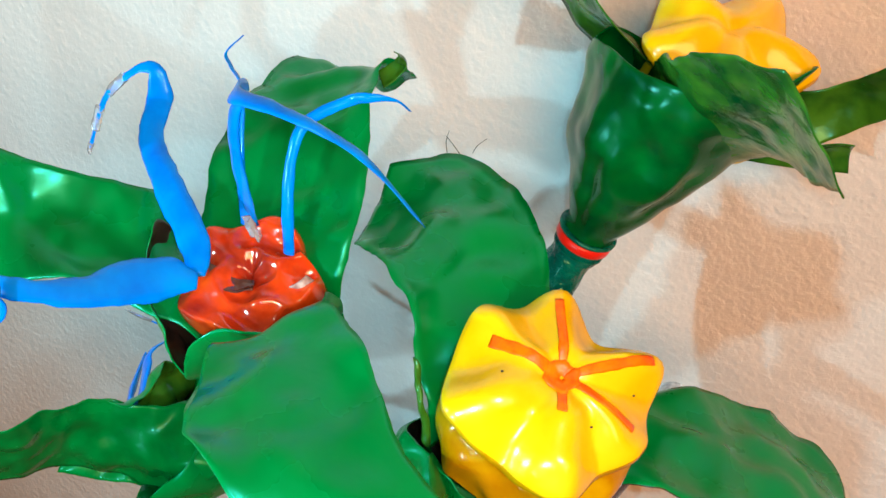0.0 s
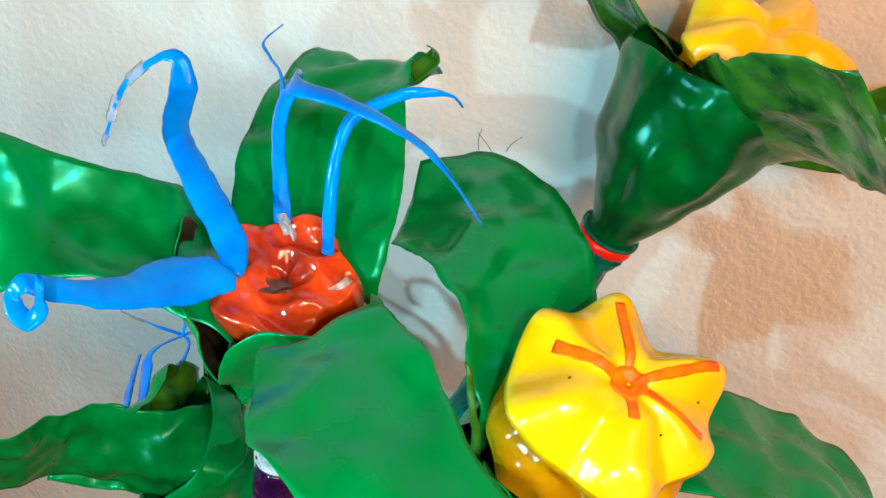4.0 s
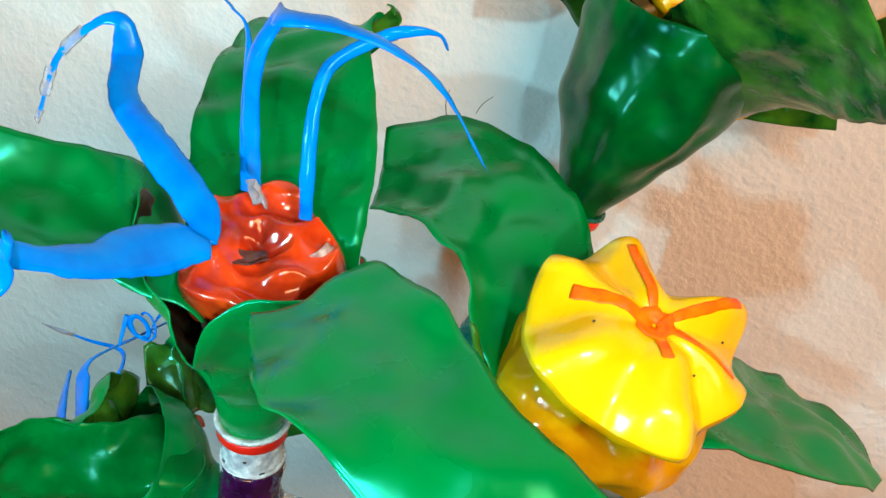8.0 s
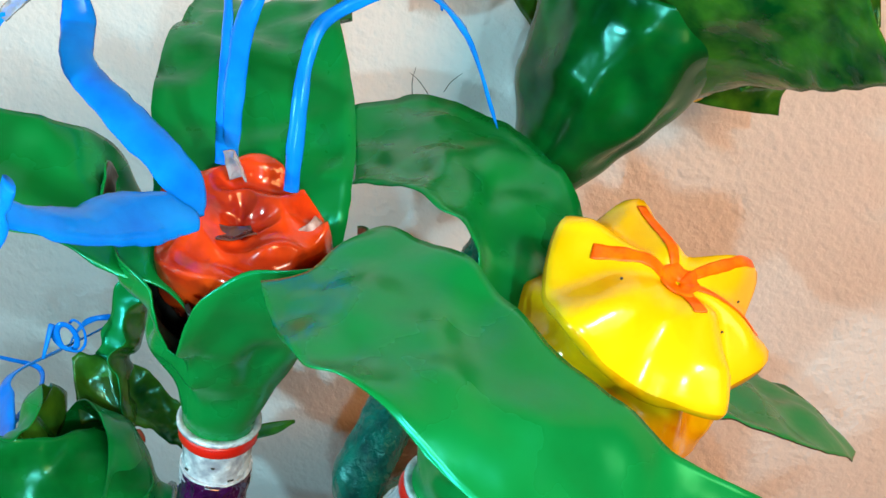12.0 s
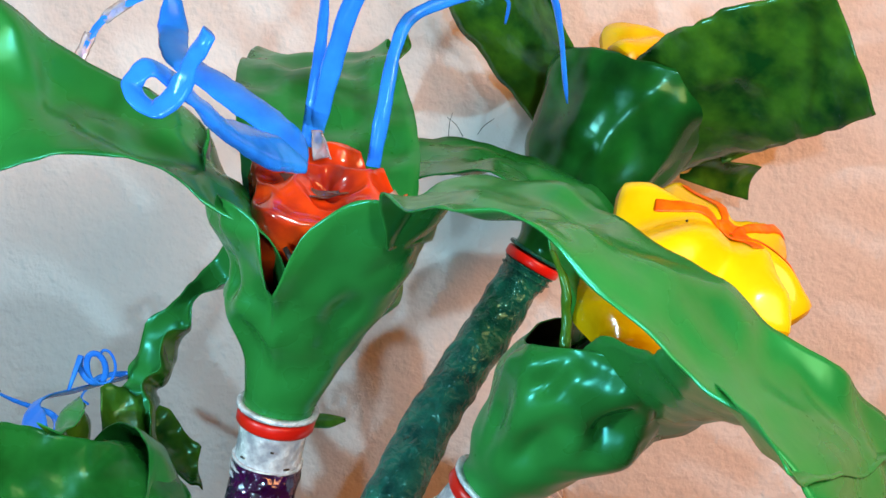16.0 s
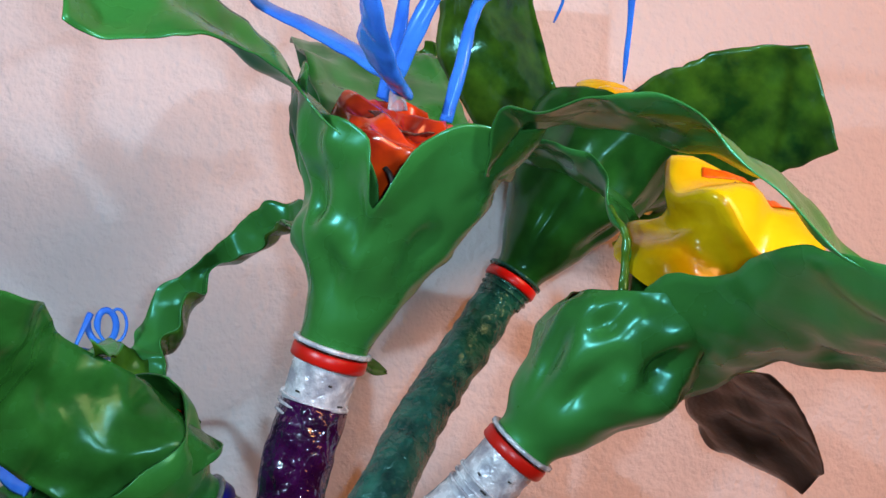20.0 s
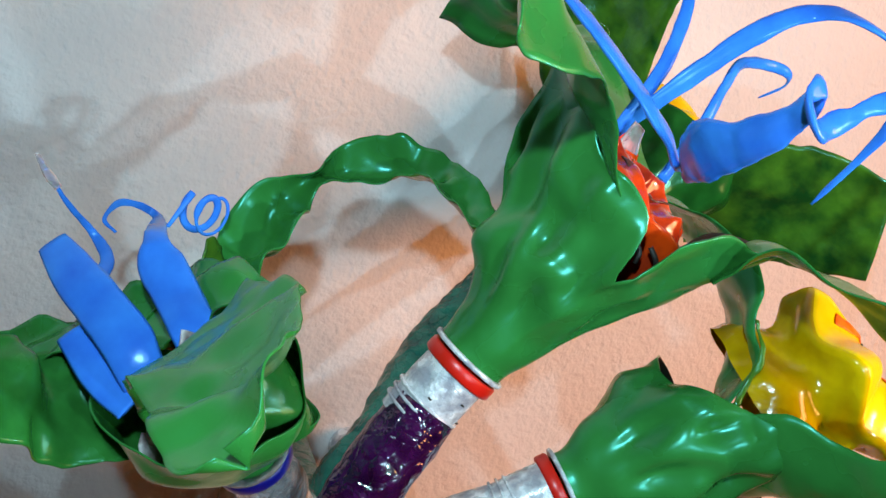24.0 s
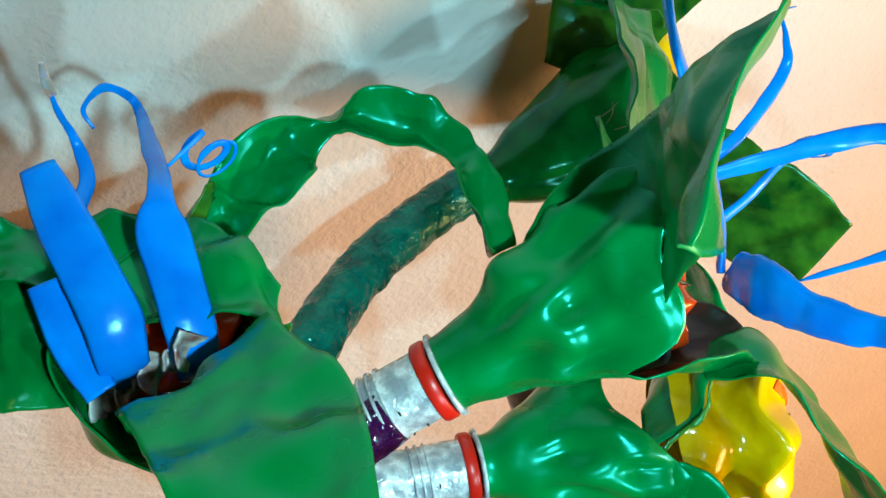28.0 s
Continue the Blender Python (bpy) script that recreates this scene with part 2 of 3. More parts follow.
def frame_of(axis):
    z = Vector(axis).normalized()
    x = z.cross(Vector((0, 1, 0)))
    if x.length < 0.1:
        x = z.cross(Vector((1, 0, 0)))
    x.normalize()
    return np.array(x), np.array(z.cross(x)), np.array(z)


def turned(name, parent, base, axis, profile, mat, sides=32, n=0, wrinkle=0.0, size=0.02, seed=1, label="", rim=(), fold=0.2, dents=(), wall=0.0):
    """A turned shell about an axis: profile rows of height and radius, in metres; rim: rows of degrees, and what the lip gains there in height and radius; dents: degrees, height, depth and the two widths; wall: thickness, with the second material inside."""
    prof = curve_rows(profile, n) if n else np.array(profile, float)
    x, y, z = frame_of(axis)
    hmax = max(abs(prof[:, 0]).max(), 1e-6)
    rows = []
    for h, r in prof:
        c = np.array(base) + z * h
        th = np.linspace(0, 2 * np.pi, sides, endpoint=False)[:, None]
        up, out = 0.0, 0.0
        for deg, gain, flare, wide in rim:
            near = np.exp(-((((np.degrees(th) - deg + 180) % 360) - 180) / wide) ** 2) * (h / hmax) ** 2
            up, out = up + gain * near, out + flare * near
        for deg, at, depth, wide, tall in dents:
            near = np.exp(-((((np.degrees(th) - deg + 180) % 360) - 180) / wide) ** 2 - ((h - at) / tall) ** 2)
            out = out - depth * near
        rows.append(c + z * up + (r + out) * (np.cos(th) * x + np.sin(th) * y))
    v = np.concatenate(rows)
    if wrinkle:
        k = ripple(v, seed, size * 1.25) + 0.22 * ripple(v, seed + 5, size * 0.5) + fold * (1 - 3.2 * np.abs(ripple(v, seed + 31, size * 1.9)))
        grow = np.repeat(np.clip(prof[:, 0] / hmax, 0, 1) ** 0.7, sides)
        mid = np.repeat(np.array([np.array(base) + z * h for h, r in prof]), sides, 0)
        d = v - mid
        d /= np.linalg.norm(d, axis=1, keepdims=True) + 1e-9
        v = v + d * (k * wrinkle * grow)[:, None]
    faces = []
    for i in range(len(prof) - 1):
        for k in range(sides):
            k2 = (k + 1) % sides
            faces.append((i * sides + k, i * sides + k2, (i + 1) * sides + k2, (i + 1) * sides + k))
    slots = None
    if wall:
        # the inner face, set in along the way to the axis, and the lip that joins both
        mid = np.repeat(np.array([np.array(base) + z * h for h, r in prof]), sides, 0)
        d = v - mid
        d -= (d @ z)[:, None] * z
        d /= np.linalg.norm(d, axis=1, keepdims=True) + 1e-9
        far, last = len(v), (len(prof) - 1) * sides
        outer = len(faces)
        faces += [tuple(far + q for q in reversed(f)) for f in faces]
        faces += [(last + k, last + (k + 1) % sides, far + last + (k + 1) % sides, far + last + k) for k in range(sides)]
        slots = [0] * outer + [1] * outer + [0] * sides
        v = np.vstack([v, v - d * wall])
    return mesh_part(name, v, faces, mat, parent, label, slots)


def ring_profile(r, h, t):
    """The closed section of a band of radius r, height h and thickness t."""
    return [(0, r - t), (0, r), (h * 0.15, r + t * 0.35), (h * 0.85, r + t * 0.35), (h, r), (h, r - t), (0, r - t)]


def box(name, lo, hi, mat, parent=None):
    v = [(x, y, z) for x in (lo[0], hi[0]) for y in (lo[1], hi[1]) for z in (lo[2], hi[2])]
    f = [(0, 1, 3, 2), (4, 6, 7, 5), (0, 4, 5, 1), (2, 3, 7, 6), (0, 2, 6, 4), (1, 5, 7, 3)]
    return mesh_part(name, v, f, mat, parent, smooth=False)


# ---- room ----
WALL = 0.06
# only wall_north is in view; the rest is added to close the room for reflections
for name, lo, hi, mat, label in (
    ("wall_north", (-2.2, WALL, 0), (2.2, WALL + 0.12, 2.7), PLASTER, "off-white roughly painted plaster wall behind the flowers"),
    ("wall_south", (-2.2, -3.2, 0), (2.2, -3.08, 2.7), FARWALL, "added unseen beige wall across the room, dark to cut bounce"),
    ("wall_west", (-2.32, -3.2, 0), (-2.2, WALL + 0.12, 2.7), FARWALL, "added unseen beige side wall, dark to cut bounce"),
    ("wall_east", (2.2, -3.2, 0), (2.32, WALL + 0.12, 2.7), FARWALL, "added unseen beige side wall, dark to cut bounce"),
    ("floor", (-2.32, -3.2, -0.1), (2.32, WALL + 0.12, 0), FLOOR, "added unseen brown boarded floor"),
    ("ceiling", (-2.32, -3.2, 2.7), (2.32, WALL + 0.12, 2.8), CEILING, "added unseen ceiling, dark to cut bounce"),
):
    tagged(box(name, lo, hi, mat), label, name.split("_")[0], kind="structure")


def flower(label):
    ob = new("bottle_flower", None)
    ob.empty_display_size = 0.02
    tagged(ob, label, "flower", "bottle flowers on the wall")
    return ob


def neck(parent, base, axis, ring_mat, mat, length=0.022, r=0.0135, marks=0, label="silver-painted screw neck"):
    """The upside-down screw neck of a bottle: shell, thread ridges, collar and the loose ring."""
    z = Vector(axis).normalized()
    b = Vector(base)
    body = turned("bottle_neck", parent, b - z * length, z, [(0, r * 0.96), (length * 0.5, r), (length, r)], mat, 28, 8, 0.0004, 0.006, 3, label)
    for k in range(3):
        turned("screw_thread", body, b - z * (length - 0.004 - 0.0035 * k), z, ring_profile(r + 0.0006, 0.0012, 0.0012), mat, 28)
    turned("collar", body, b + z * 0.0035, z, ring_profile(r + 0.0022, 0.002, 0.0024), mat, 28)
    turned("neck_ring", body, b - z * 0.003, z, ring_profile(r + 0.0016, 0.0055, 0.0018), ring_mat, 30, label="loose plastic tamper ring")
    x, y, zz = frame_of(axis)
    for k in range(marks):
        th, h = math.radians(50 + 19 * k + 11 * math.sin(7 * k)), length * (0.5 + 0.2 * math.sin(k * 2.3))
        rows = []
        for q in (-1, 0, 1):
            a = th + q * (0.06 + 0.05 * math.sin(k * 1.7))
            p = np.array(b) - zz * h + (x * math.cos(a) + y * math.sin(a)) * (r + 0.0006)
            rows.append((*p, 0.0004))
        rod("print_mark", body, rows, INK, 6, 6, label="unreadable dark print")
    return body


# ---- flower with the red heart and blue stamens ----
A = flower("flower of green-painted bottle plastic with red heart and blue stamens")
A0, A1 = (-0.055, -0.176, 1.482), (-0.019, -0.182, 1.573)
Aax = np.subtract(A1, A0)
neck(A, A0, Aax, REDRING, SILVER, 0.03, marks=5)
rod("stem", A, [(-0.062, -0.176, 1.463, 0.0135), (-0.071, -0.178, 1.438, 0.0140), (-0.076, -0.176, 1.402, 0.0135), (-0.055, -0.155, 1.360, 0.013), (0.005, -0.08, 1.31, 0.012), (0.03, 0.07, 1.28, 0.012)], PURPLE, 20, 60, wrinkle=0.0012, size=0.012, seed=4, label="stem wrapped in crumpled dark purple film")
# the dark inner face puts the shade inside the funnel into its colour
turned("funnel", A, A0, Aax, [(0.004, 0.0140), (0.012, 0.0150), (0.026, 0.0200), (0.042, 0.0265), (0.060, 0.0335), (0.074, 0.0380), (0.084, 0.0395)], [GREEN, BLACKBACK_AND_SHADE], 110, 54, 0.0085, 0.019, 2, "green-painted bottle shoulder, creased and slit into petals", wall=0.0008, dents=[(28, 0.056, 0.007, 13, 0.011), (52, 0.036, 0.005, 15, 0.009), (8, 0.040, 0.005, 11, 0.012), (72, 0.058, 0.004, 9, 0.012), (40, 0.074, -0.004, 10, 0.008), (130, 0.050, 0.006, 17, 0.012), (355, 0.065, 0.006, 12, 0.014)], rim=[(0, 0.024, 0.007, 20), (46, 0.006, 0.0, 22), (110, 0.015, 0.0, 20), (142, 0.020, 0.012, 24), (175, 0.022, 0.006, 26), (280, 0.01, 0.0, 40), (78, -0.024, -0.001, 7), (330, -0.02, 0, 14), (210, -0.03, 0, 20)])
leaf("petal", A, [(-0.058, -0.160, 1.535), (-0.062, -0.156, 1.565), (-0.066, -0.163, 1.600), (-0.0830, -0.1740, 1.6150), (-0.0950, -0.1830, 1.6270), (-0.1060, -0.1960, 1.6440), (-0.1190, -0.2060, 1.6560), (-0.1360, -0.2180, 1.6640)],
     [(-0.042, -0.203, 1.526), (-0.0360, -0.2060, 1.5480), (-0.0446, -0.2090, 1.5621), (-0.0569, -0.2130, 1.5727), (-0.0665, -0.2160, 1.5855), (-0.0772, -0.2225, 1.5962), (-0.0900, -0.2310, 1.5995), (-0.1044, -0.2370, 1.5985), (-0.1200, -0.2430, 1.5990), (-0.1400, -0.2520, 1.6040)], GREEN, GREEN, (0.004, 0.002, -0.004, -0.006, -0.003), 0.0052, 0.024, 3, n=80, m=24, fold=0.35)
leaf("petal", A, [(-0.050, -0.181, 1.572), (-0.052, -0.159, 1.593), (-0.054, -0.136, 1.610), (-0.056, -0.103, 1.622), (-0.054, -0.069, 1.625), (-0.048, -0.045, 1.618), (-0.041, -0.022, 1.596)],
     [(0.009, -0.165, 1.545), (0.016, -0.148, 1.567), (0.0175, -0.125, 1.587), (0.0125, -0.097, 1.610), (0.008, -0.075, 1.620), (0.010, -0.060, 1.614), (0.004, -0.040, 1.600)], GREEN, GREEN, 0.004, 0.0048, 0.018, 5)
leaf("petal", A, [(0.003, -0.218, 1.550), (0.004, -0.232, 1.569), (0.0100, -0.2500, 1.5728), (0.0262, -0.2820, 1.5698), (0.0456, -0.2946, 1.5660), (0.0691, -0.3070, 1.5394), (0.0973, -0.3193, 1.5083), (0.1137, -0.3305, 1.4703)],
     [(0.018, -0.198, 1.548), (0.026, -0.200, 1.562), (0.0380, -0.2016, 1.5679), (0.0660, -0.2250, 1.5612), (0.0924, -0.2560, 1.5418), (0.1220, -0.2683, 1.5178), (0.1445, -0.2622, 1.4908), (0.1646, -0.2518, 1.4643)], GREEN, GREEN, 0.0, 0.0052, 0.027, 7, n=90, m=26, fold=0.3)
for k, rows in enumerate(([(-0.0335, -0.2105, 1.5555, 0.0010), (-0.0318, -0.2125, 1.5520, 0.0011), (-0.0312, -0.2120, 1.5480, 0.0009)], [(-0.0275, -0.2120, 1.5550, 0.0010), (-0.0250, -0.2140, 1.5520, 0.0011), (-0.0225, -0.2135, 1.5490, 0.0009)])):
    rod("wire_clip", A, rows, INK, 8, 14, label="short black wire under the heart")
leaf("film_scrap", A, [(0.0010, -0.1830, 1.5640), (0.0045, -0.1790, 1.5560), (0.0030, -0.1800, 1.5470)], [(0.0060, -0.1740, 1.5650), (0.0085, -0.1710, 1.5570), (0.0065, -0.1730, 1.5480)], TORN, TORN, 0.0015, 0.0008, 0.006, 77, n=16, m=6, label="pale worn rim of the red bottle base")
leaf("film_scrap", A, [(-0.0402, -0.1780, 1.4819), (-0.0348, -0.1700, 1.4775), (-0.0295, -0.1620, 1.4718)], [(-0.0415, -0.1780, 1.4758), (-0.0359, -0.1700, 1.4718), (-0.0295, -0.1620, 1.4707)], DARKGREEN, DARKGREEN, 0.001, 0.0006, 0.01, 73, n=14, m=6, label="pointed olive green scrap beside the neck")
rod("stamen", A, [(-0.0250, -0.2035, 1.5836, 0.004), (-0.0284, -0.1939, 1.5925, 0.0065), (-0.0480, -0.1758, 1.6100, 0.0068), (-0.0698, -0.1541, 1.6263, 0.0060), (-0.0741, -0.1389, 1.6357, 0.0062), (-0.0750, -0.1331, 1.6407, 0.0062), (-0.0747, -0.1305, 1.6520, 0.0035), (-0.0855, -0.1323, 1.6533, 0.002), (-0.1027, -0.1394, 1.6447, 0.0017), (-0.1155, -0.1507, 1.6242, 0.0006)], BLUE, 12, 70, 0.3, 0.0010, 0.010, 2, side=(0.5, -0.7, 0.5))
rod("stamen", A, [(-0.0222, -0.2060, 1.5830, 0.003), (-0.0290, -0.2130, 1.5890, 0.0090), (-0.0360, -0.2260, 1.5950, 0.0105), (-0.0400, -0.2440, 1.6025, 0.0075), (-0.0440, -0.2620, 1.6140, 0.0050), (-0.0510, -0.2720, 1.6240, 0.0038), (-0.0570, -0.2750, 1.6200, 0.0034), (-0.0520, -0.2780, 1.6130, 0.0034), (-0.0450, -0.2760, 1.6160, 0.0032), (-0.0380, -0.2790, 1.6240, 0.0030), (-0.0310, -0.2820, 1.6310, 0.0026)], BLUE, 14, 110, 0.35, 0.0012, 0.010, 3, side=(0.5, -0.5, 0.7), label="wide blue-painted stamen that curls into a ring")
leaf("film_scrap", A, [(-0.024, -0.166, 1.580), (-0.022, -0.168, 1.592)], [(-0.016, -0.170, 1.580), (-0.018, -0.170, 1.590)], CLEAR, CLEAR, 0.003, 0.001, 0.005, 71, n=14, m=8, label="scrap of clear film at the stamen's foot")
rod("stamen", A, [(-0.0235, -0.1615, 1.5850, 0.0030), (-0.0076, -0.1727, 1.6192, 0.0040), (0.0060, -0.1790, 1.6416, 0.0042), (0.0212, -0.1831, 1.6548, 0.0036), (0.0290, -0.1985, 1.6580, 0.0036), (0.0491, -0.2054, 1.6543, 0.0034), (0.0652, -0.2045, 1.6437, 0.0028), (0.0743, -0.1951, 1.6246, 0.0024), (0.0759, -0.1773, 1.5880, 0.0006)], BLUE, 12, 80, 0.35, 0.0005, 0.010, 4, turn=2.2)
rod("stamen", A, [(-0.0006, -0.1717, 1.5747, 0.0028), (0.0078, -0.1698, 1.5986, 0.0030), (0.0147, -0.1643, 1.6173, 0.0026), (0.0228, -0.1584, 1.6285, 0.0025), (0.0418, -0.1522, 1.6332, 0.0024), (0.0542, -0.1529, 1.6337, 0.0018), (0.0613, -0.1473, 1.6290, 0.0010), (0.0597, -0.1378, 1.6202, 0.0006)], BLUE, 12, 70, 0.5, 0.0004, 0.010, 5)
rod("stamen", A, [(-0.0255, -0.1640, 1.5860, 0.0026), (-0.0160, -0.1620, 1.6150, 0.0030), (-0.010, -0.151, 1.643, 0.0024), (-0.016, -0.145, 1.652, 0.0014), (-0.021, -0.139, 1.657, 0.0009), (-0.012, -0.135, 1.662, 0.0006)], BLUE, 12, 50, 0.35, 0.0004, 0.010, 6, turn=2.0)


def heart(parent, c, axis, r, mat, lobes=5, seed=1, depth=0.018, label=""):
    """The crumpled base of a bottle, pushed in at the middle."""
    x, y, z = frame_of(axis)
    n, m = 44, 96
    verts, faces = [], []
    for i in range(n):
        s = i / (n - 1)
        for k in range(m):
            th = 2 * math.pi * k / m
            lob = 1 + 0.10 * math.cos(lobes * th + seed)
            if s < 0.7:
                q = s / 0.7
                rad = r * q * lob
                h = 0.006 * math.sin(q * math.pi * 0.8) - 0.003 * (1 - q)
            else:
                q = (s - 0.7) / 0.3
                rad = r * lob * (1 + 0.12 * math.sin(q * math.pi) - 0.15 * q)
                h = 0.006 * math.sin(0.8 * math.pi) - depth * q
            verts.append(np.array(c) + x * rad * math.cos(th) + y * rad * math.sin(th) + z * h)
    verts = np.array(verts)
    verts = verts + z * (ripple(verts, seed, 0.016) * 0.0065 + 0.0034 * (1 - 3 * np.abs(ripple(verts, seed + 2, 0.017))) + 0.0006 * ripple(verts, seed + 6, 0.006))[:, None]
    for i in range(n - 1):
        for k in range(m):
            k2 = (k + 1) % m
            faces.append((i * m + k, i * m + k2, (i + 1) * m + k2, (i + 1) * m + k))
    return mesh_part("heart", verts, faces, mat, parent, label)


leaf("film_scrap", A, [(-0.0344, -0.1850, 1.5800), (-0.0250, -0.1870, 1.5755), (-0.0130, -0.1850, 1.5715)], [(-0.0303, -0.1920, 1.5755), (-0.0210, -0.1940, 1.5715), (-0.0100, -0.1910, 1.5680)], SMOKE, SMOKE, 0.001, 0.0030, 0.011, 79, n=30, m=14, fold=0.6, label="dark translucent film crumpled over the heart")
heart(A, (-0.020, -0.181, 1.567), (0.30, -0.42, 0.85), 0.0285, RED, 5, 2, 0.034, "glossy crumpled red bottle base")

# ---- upper flower ----
B = flower("flower of dark green bottle plastic with a yellow cup")
B0, B1 = (0.065, -0.024, 1.494), (0.131, -0.017, 1.574)
Bax = np.subtract(B1, B0)
neck(B, B0, Bax, REDRING, TEAL, 0.012, label="teal foil-wrapped screw neck")
rod("stem", B, [(0.058, -0.024, 1.487, 0.0125), (0.034, -0.037, 1.461, 0.013), (0.004, -0.061, 1.433, 0.013), (-0.021, -0.093, 1.407, 0.0135), (-0.034, -0.100, 1.386, 0.0135), (-0.028, -0.075, 1.350, 0.013), (0.02, 0.07, 1.315, 0.012)], TEAL, 24, 110, wrinkle=0.0016, size=0.010, seed=9, label="stem wrapped in crinkled teal film")
turned("funnel", B, B0, Bax, [(0.004, 0.0138), (0.012, 0.0150), (0.03, 0.0245), (0.055, 0.037), (0.080, 0.043), (0.092, 0.043)], [BOTTLE, BOTTLE], 110, 54, 0.0075, 0.024, 12, "dark green translucent bottle shoulder", wall=0.0008, dents=[(100, 0.060, 0.007, 15, 0.012), (70, 0.045, 0.004, 8, 0.02), (140, 0.05, 0.005, 12, 0.014)], rim=[(95, 0.026, -0.001, 55), (30, 0.010, -0.004, 32), (180, 0.046, 0.006, 42), (330, 0.010, 0.0, 32)])
leaf("petal", B, [(0.0840, 0.0220, 1.5560), (0.0620, 0.0370, 1.5920), (0.0450, 0.0370, 1.6286), (0.0444, 0.0324, 1.6635)], [(0.1250, -0.0050, 1.5680), (0.1040, -0.0100, 1.5980), (0.0920, -0.0180, 1.6350), (0.0840, -0.0300, 1.6660)], DARKGREEN, DARKGREEN, 0.006, 0.0035, 0.02, 21)
leaf("petal", B, [(0.1180, -0.0250, 1.5780), (0.1273, -0.0400, 1.5900), (0.1433, -0.0645, 1.6039), (0.1615, -0.0864, 1.6109), (0.1819, -0.0997, 1.6128), (0.2009, -0.1156, 1.6101)],
     [(0.1600, 0.0080, 1.5270), (0.1690, -0.0060, 1.5305), (0.1790, -0.0275, 1.5340), (0.1889, -0.0543, 1.5406), (0.1981, -0.0786, 1.5458), (0.2093, -0.0929, 1.5514), (0.2171, -0.1132, 1.5568)], DARKGREEN, DARKGREEN, (-0.030, -0.025, -0.010, 0.002, 0.003, 0.002), 0.0038, 0.024, 23, n=60, m=24, ragged=0.0007)
leaf("petal", B, [(0.172, -0.010, 1.560), (0.20, -0.01, 1.56), (0.235, -0.02, 1.575)], [(0.172, -0.020, 1.53), (0.20, -0.01, 1.535), (0.235, -0.02, 1.55)], DARKGREEN, DARKGREEN, 0.004, 0.003, 0.02, 25)
leaf("petal", B, [(0.155, -0.018, 1.538), (0.178, -0.004, 1.529), (0.201, 0.008, 1.520)], [(0.152, -0.006, 1.523), (0.173, 0.006, 1.512), (0.194, 0.018, 1.501)], DARKGREEN, DARKGREEN, 0.004, 0.002, 0.02, 27)


def cup(parent, c, axis, lobes, depth, r_back, mat, seed=1, label=""):
    """The foot of a bottle as a flower cup: lobes are rows of angle in degrees, radius and the dip that follows, seen along the axis."""
    z = np.array(Vector(axis).normalized())
    x = np.cross((0, 0, 1), z)
    x /= np.linalg.norm(x)
    y = np.cross(z, x)
    m, n = 96, 34
    ang, rad, dips = (np.array(column) for column in zip(*lobes))
    th = np.linspace(0, 360, m, endpoint=False)
    outline, ridge = [], []
    for t in th:
        k = np.searchsorted(ang, t) % len(ang)
        a0, a1 = ang[k - 1], ang[k]
        gap = (a1 - a0) % 360
        f = ((t - a0) % 360) / gap
        peak = rad[k - 1] * (1 - f) + rad[k] * f
        dip = dips[k - 1]
        wave = 0.5 - 0.5 * math.cos(2 * math.pi * f)
        outline.append(peak * (1 - dip * wave))
        ridge.append(1 - wave)
    outline, ridge = np.array(outline), np.array(ridge)
    verts, faces = [], []

    def top(q, crest):
        return 0.0045 * (1 - q**1.6) - 0.004 * math.exp(-((q / 0.16) ** 2)) - 0.005 * q**5 - 0.0105 * (1 - crest) * q**1.3

    for i in range(n):
        s = i / (n - 1)
        for k in range(m):
            a = math.radians(th[k])
            if s < 0.5:
                q = s / 0.5
                rr = outline[k] * q
                h = top(q, ridge[k])
            else:
                q = (s - 0.5) / 0.5
                base = outline[k] * (1 - q) + r_back * q
                rr = base + 0.003 * math.sin(math.pi * min(1, q * 4)) * (1 - q) - 0.010 * math.sin(math.pi * min(1, q * 1.2)) ** 2
                h = top(1.0, ridge[k] * (1 - q) + q) - depth * q
            verts.append(np.array(c) + x * rr * math.cos(a) + y * rr * math.sin(a) + z * h)
    verts = np.array(verts)
    side = np.repeat(np.clip((np.arange(n) / (n - 1) - 0.5) * 4, 0, 1), m)
    verts = verts + (x + y)[None] * (side * ripple(verts, seed + 21, 0.013) * 0.0032)[:, None]
    verts = verts + z * ((ripple(verts, seed, 0.018) * 0.0022 + 0.0016 * (1 - 3 * np.abs(ripple(verts, seed + 9, 0.03)))))[:, None] + x * (ripple(verts, seed + 4, 0.018) * 0.0026)[:, None]
    for i in range(n - 1):
        for k in range(m):
            k2 = (k + 1) % m
            faces.append((i * m + k, i * m + k2, (i + 1) * m + k2, (i + 1) * m + k))
    slots = [1 if i // m > n * 0.48 else 0 for i in range((n - 1) * m)]
    ob = mesh_part("flower_cup", verts, faces, [mat, AMBER], parent, label, slots)

    skin = BVHTree.FromPolygons([tuple(map(float, v)) for v in verts], faces)

    def on_top(q, deg, lift=0.0004):
        """A point just over the cup's upper face at the share q of the way out, in the direction deg."""
        rr = float(np.interp(deg % 360, np.append(th, 360), np.append(outline, outline[0]))) * q
        a = math.radians(deg)
        p = np.array(c) + x * rr * math.cos(a) + y * rr * math.sin(a)
        hit = skin.ray_cast(Vector(p + z * 0.03), Vector(-z))[0]
        return (np.array(hit) if hit else p) + z * lift

    return ob, on_top


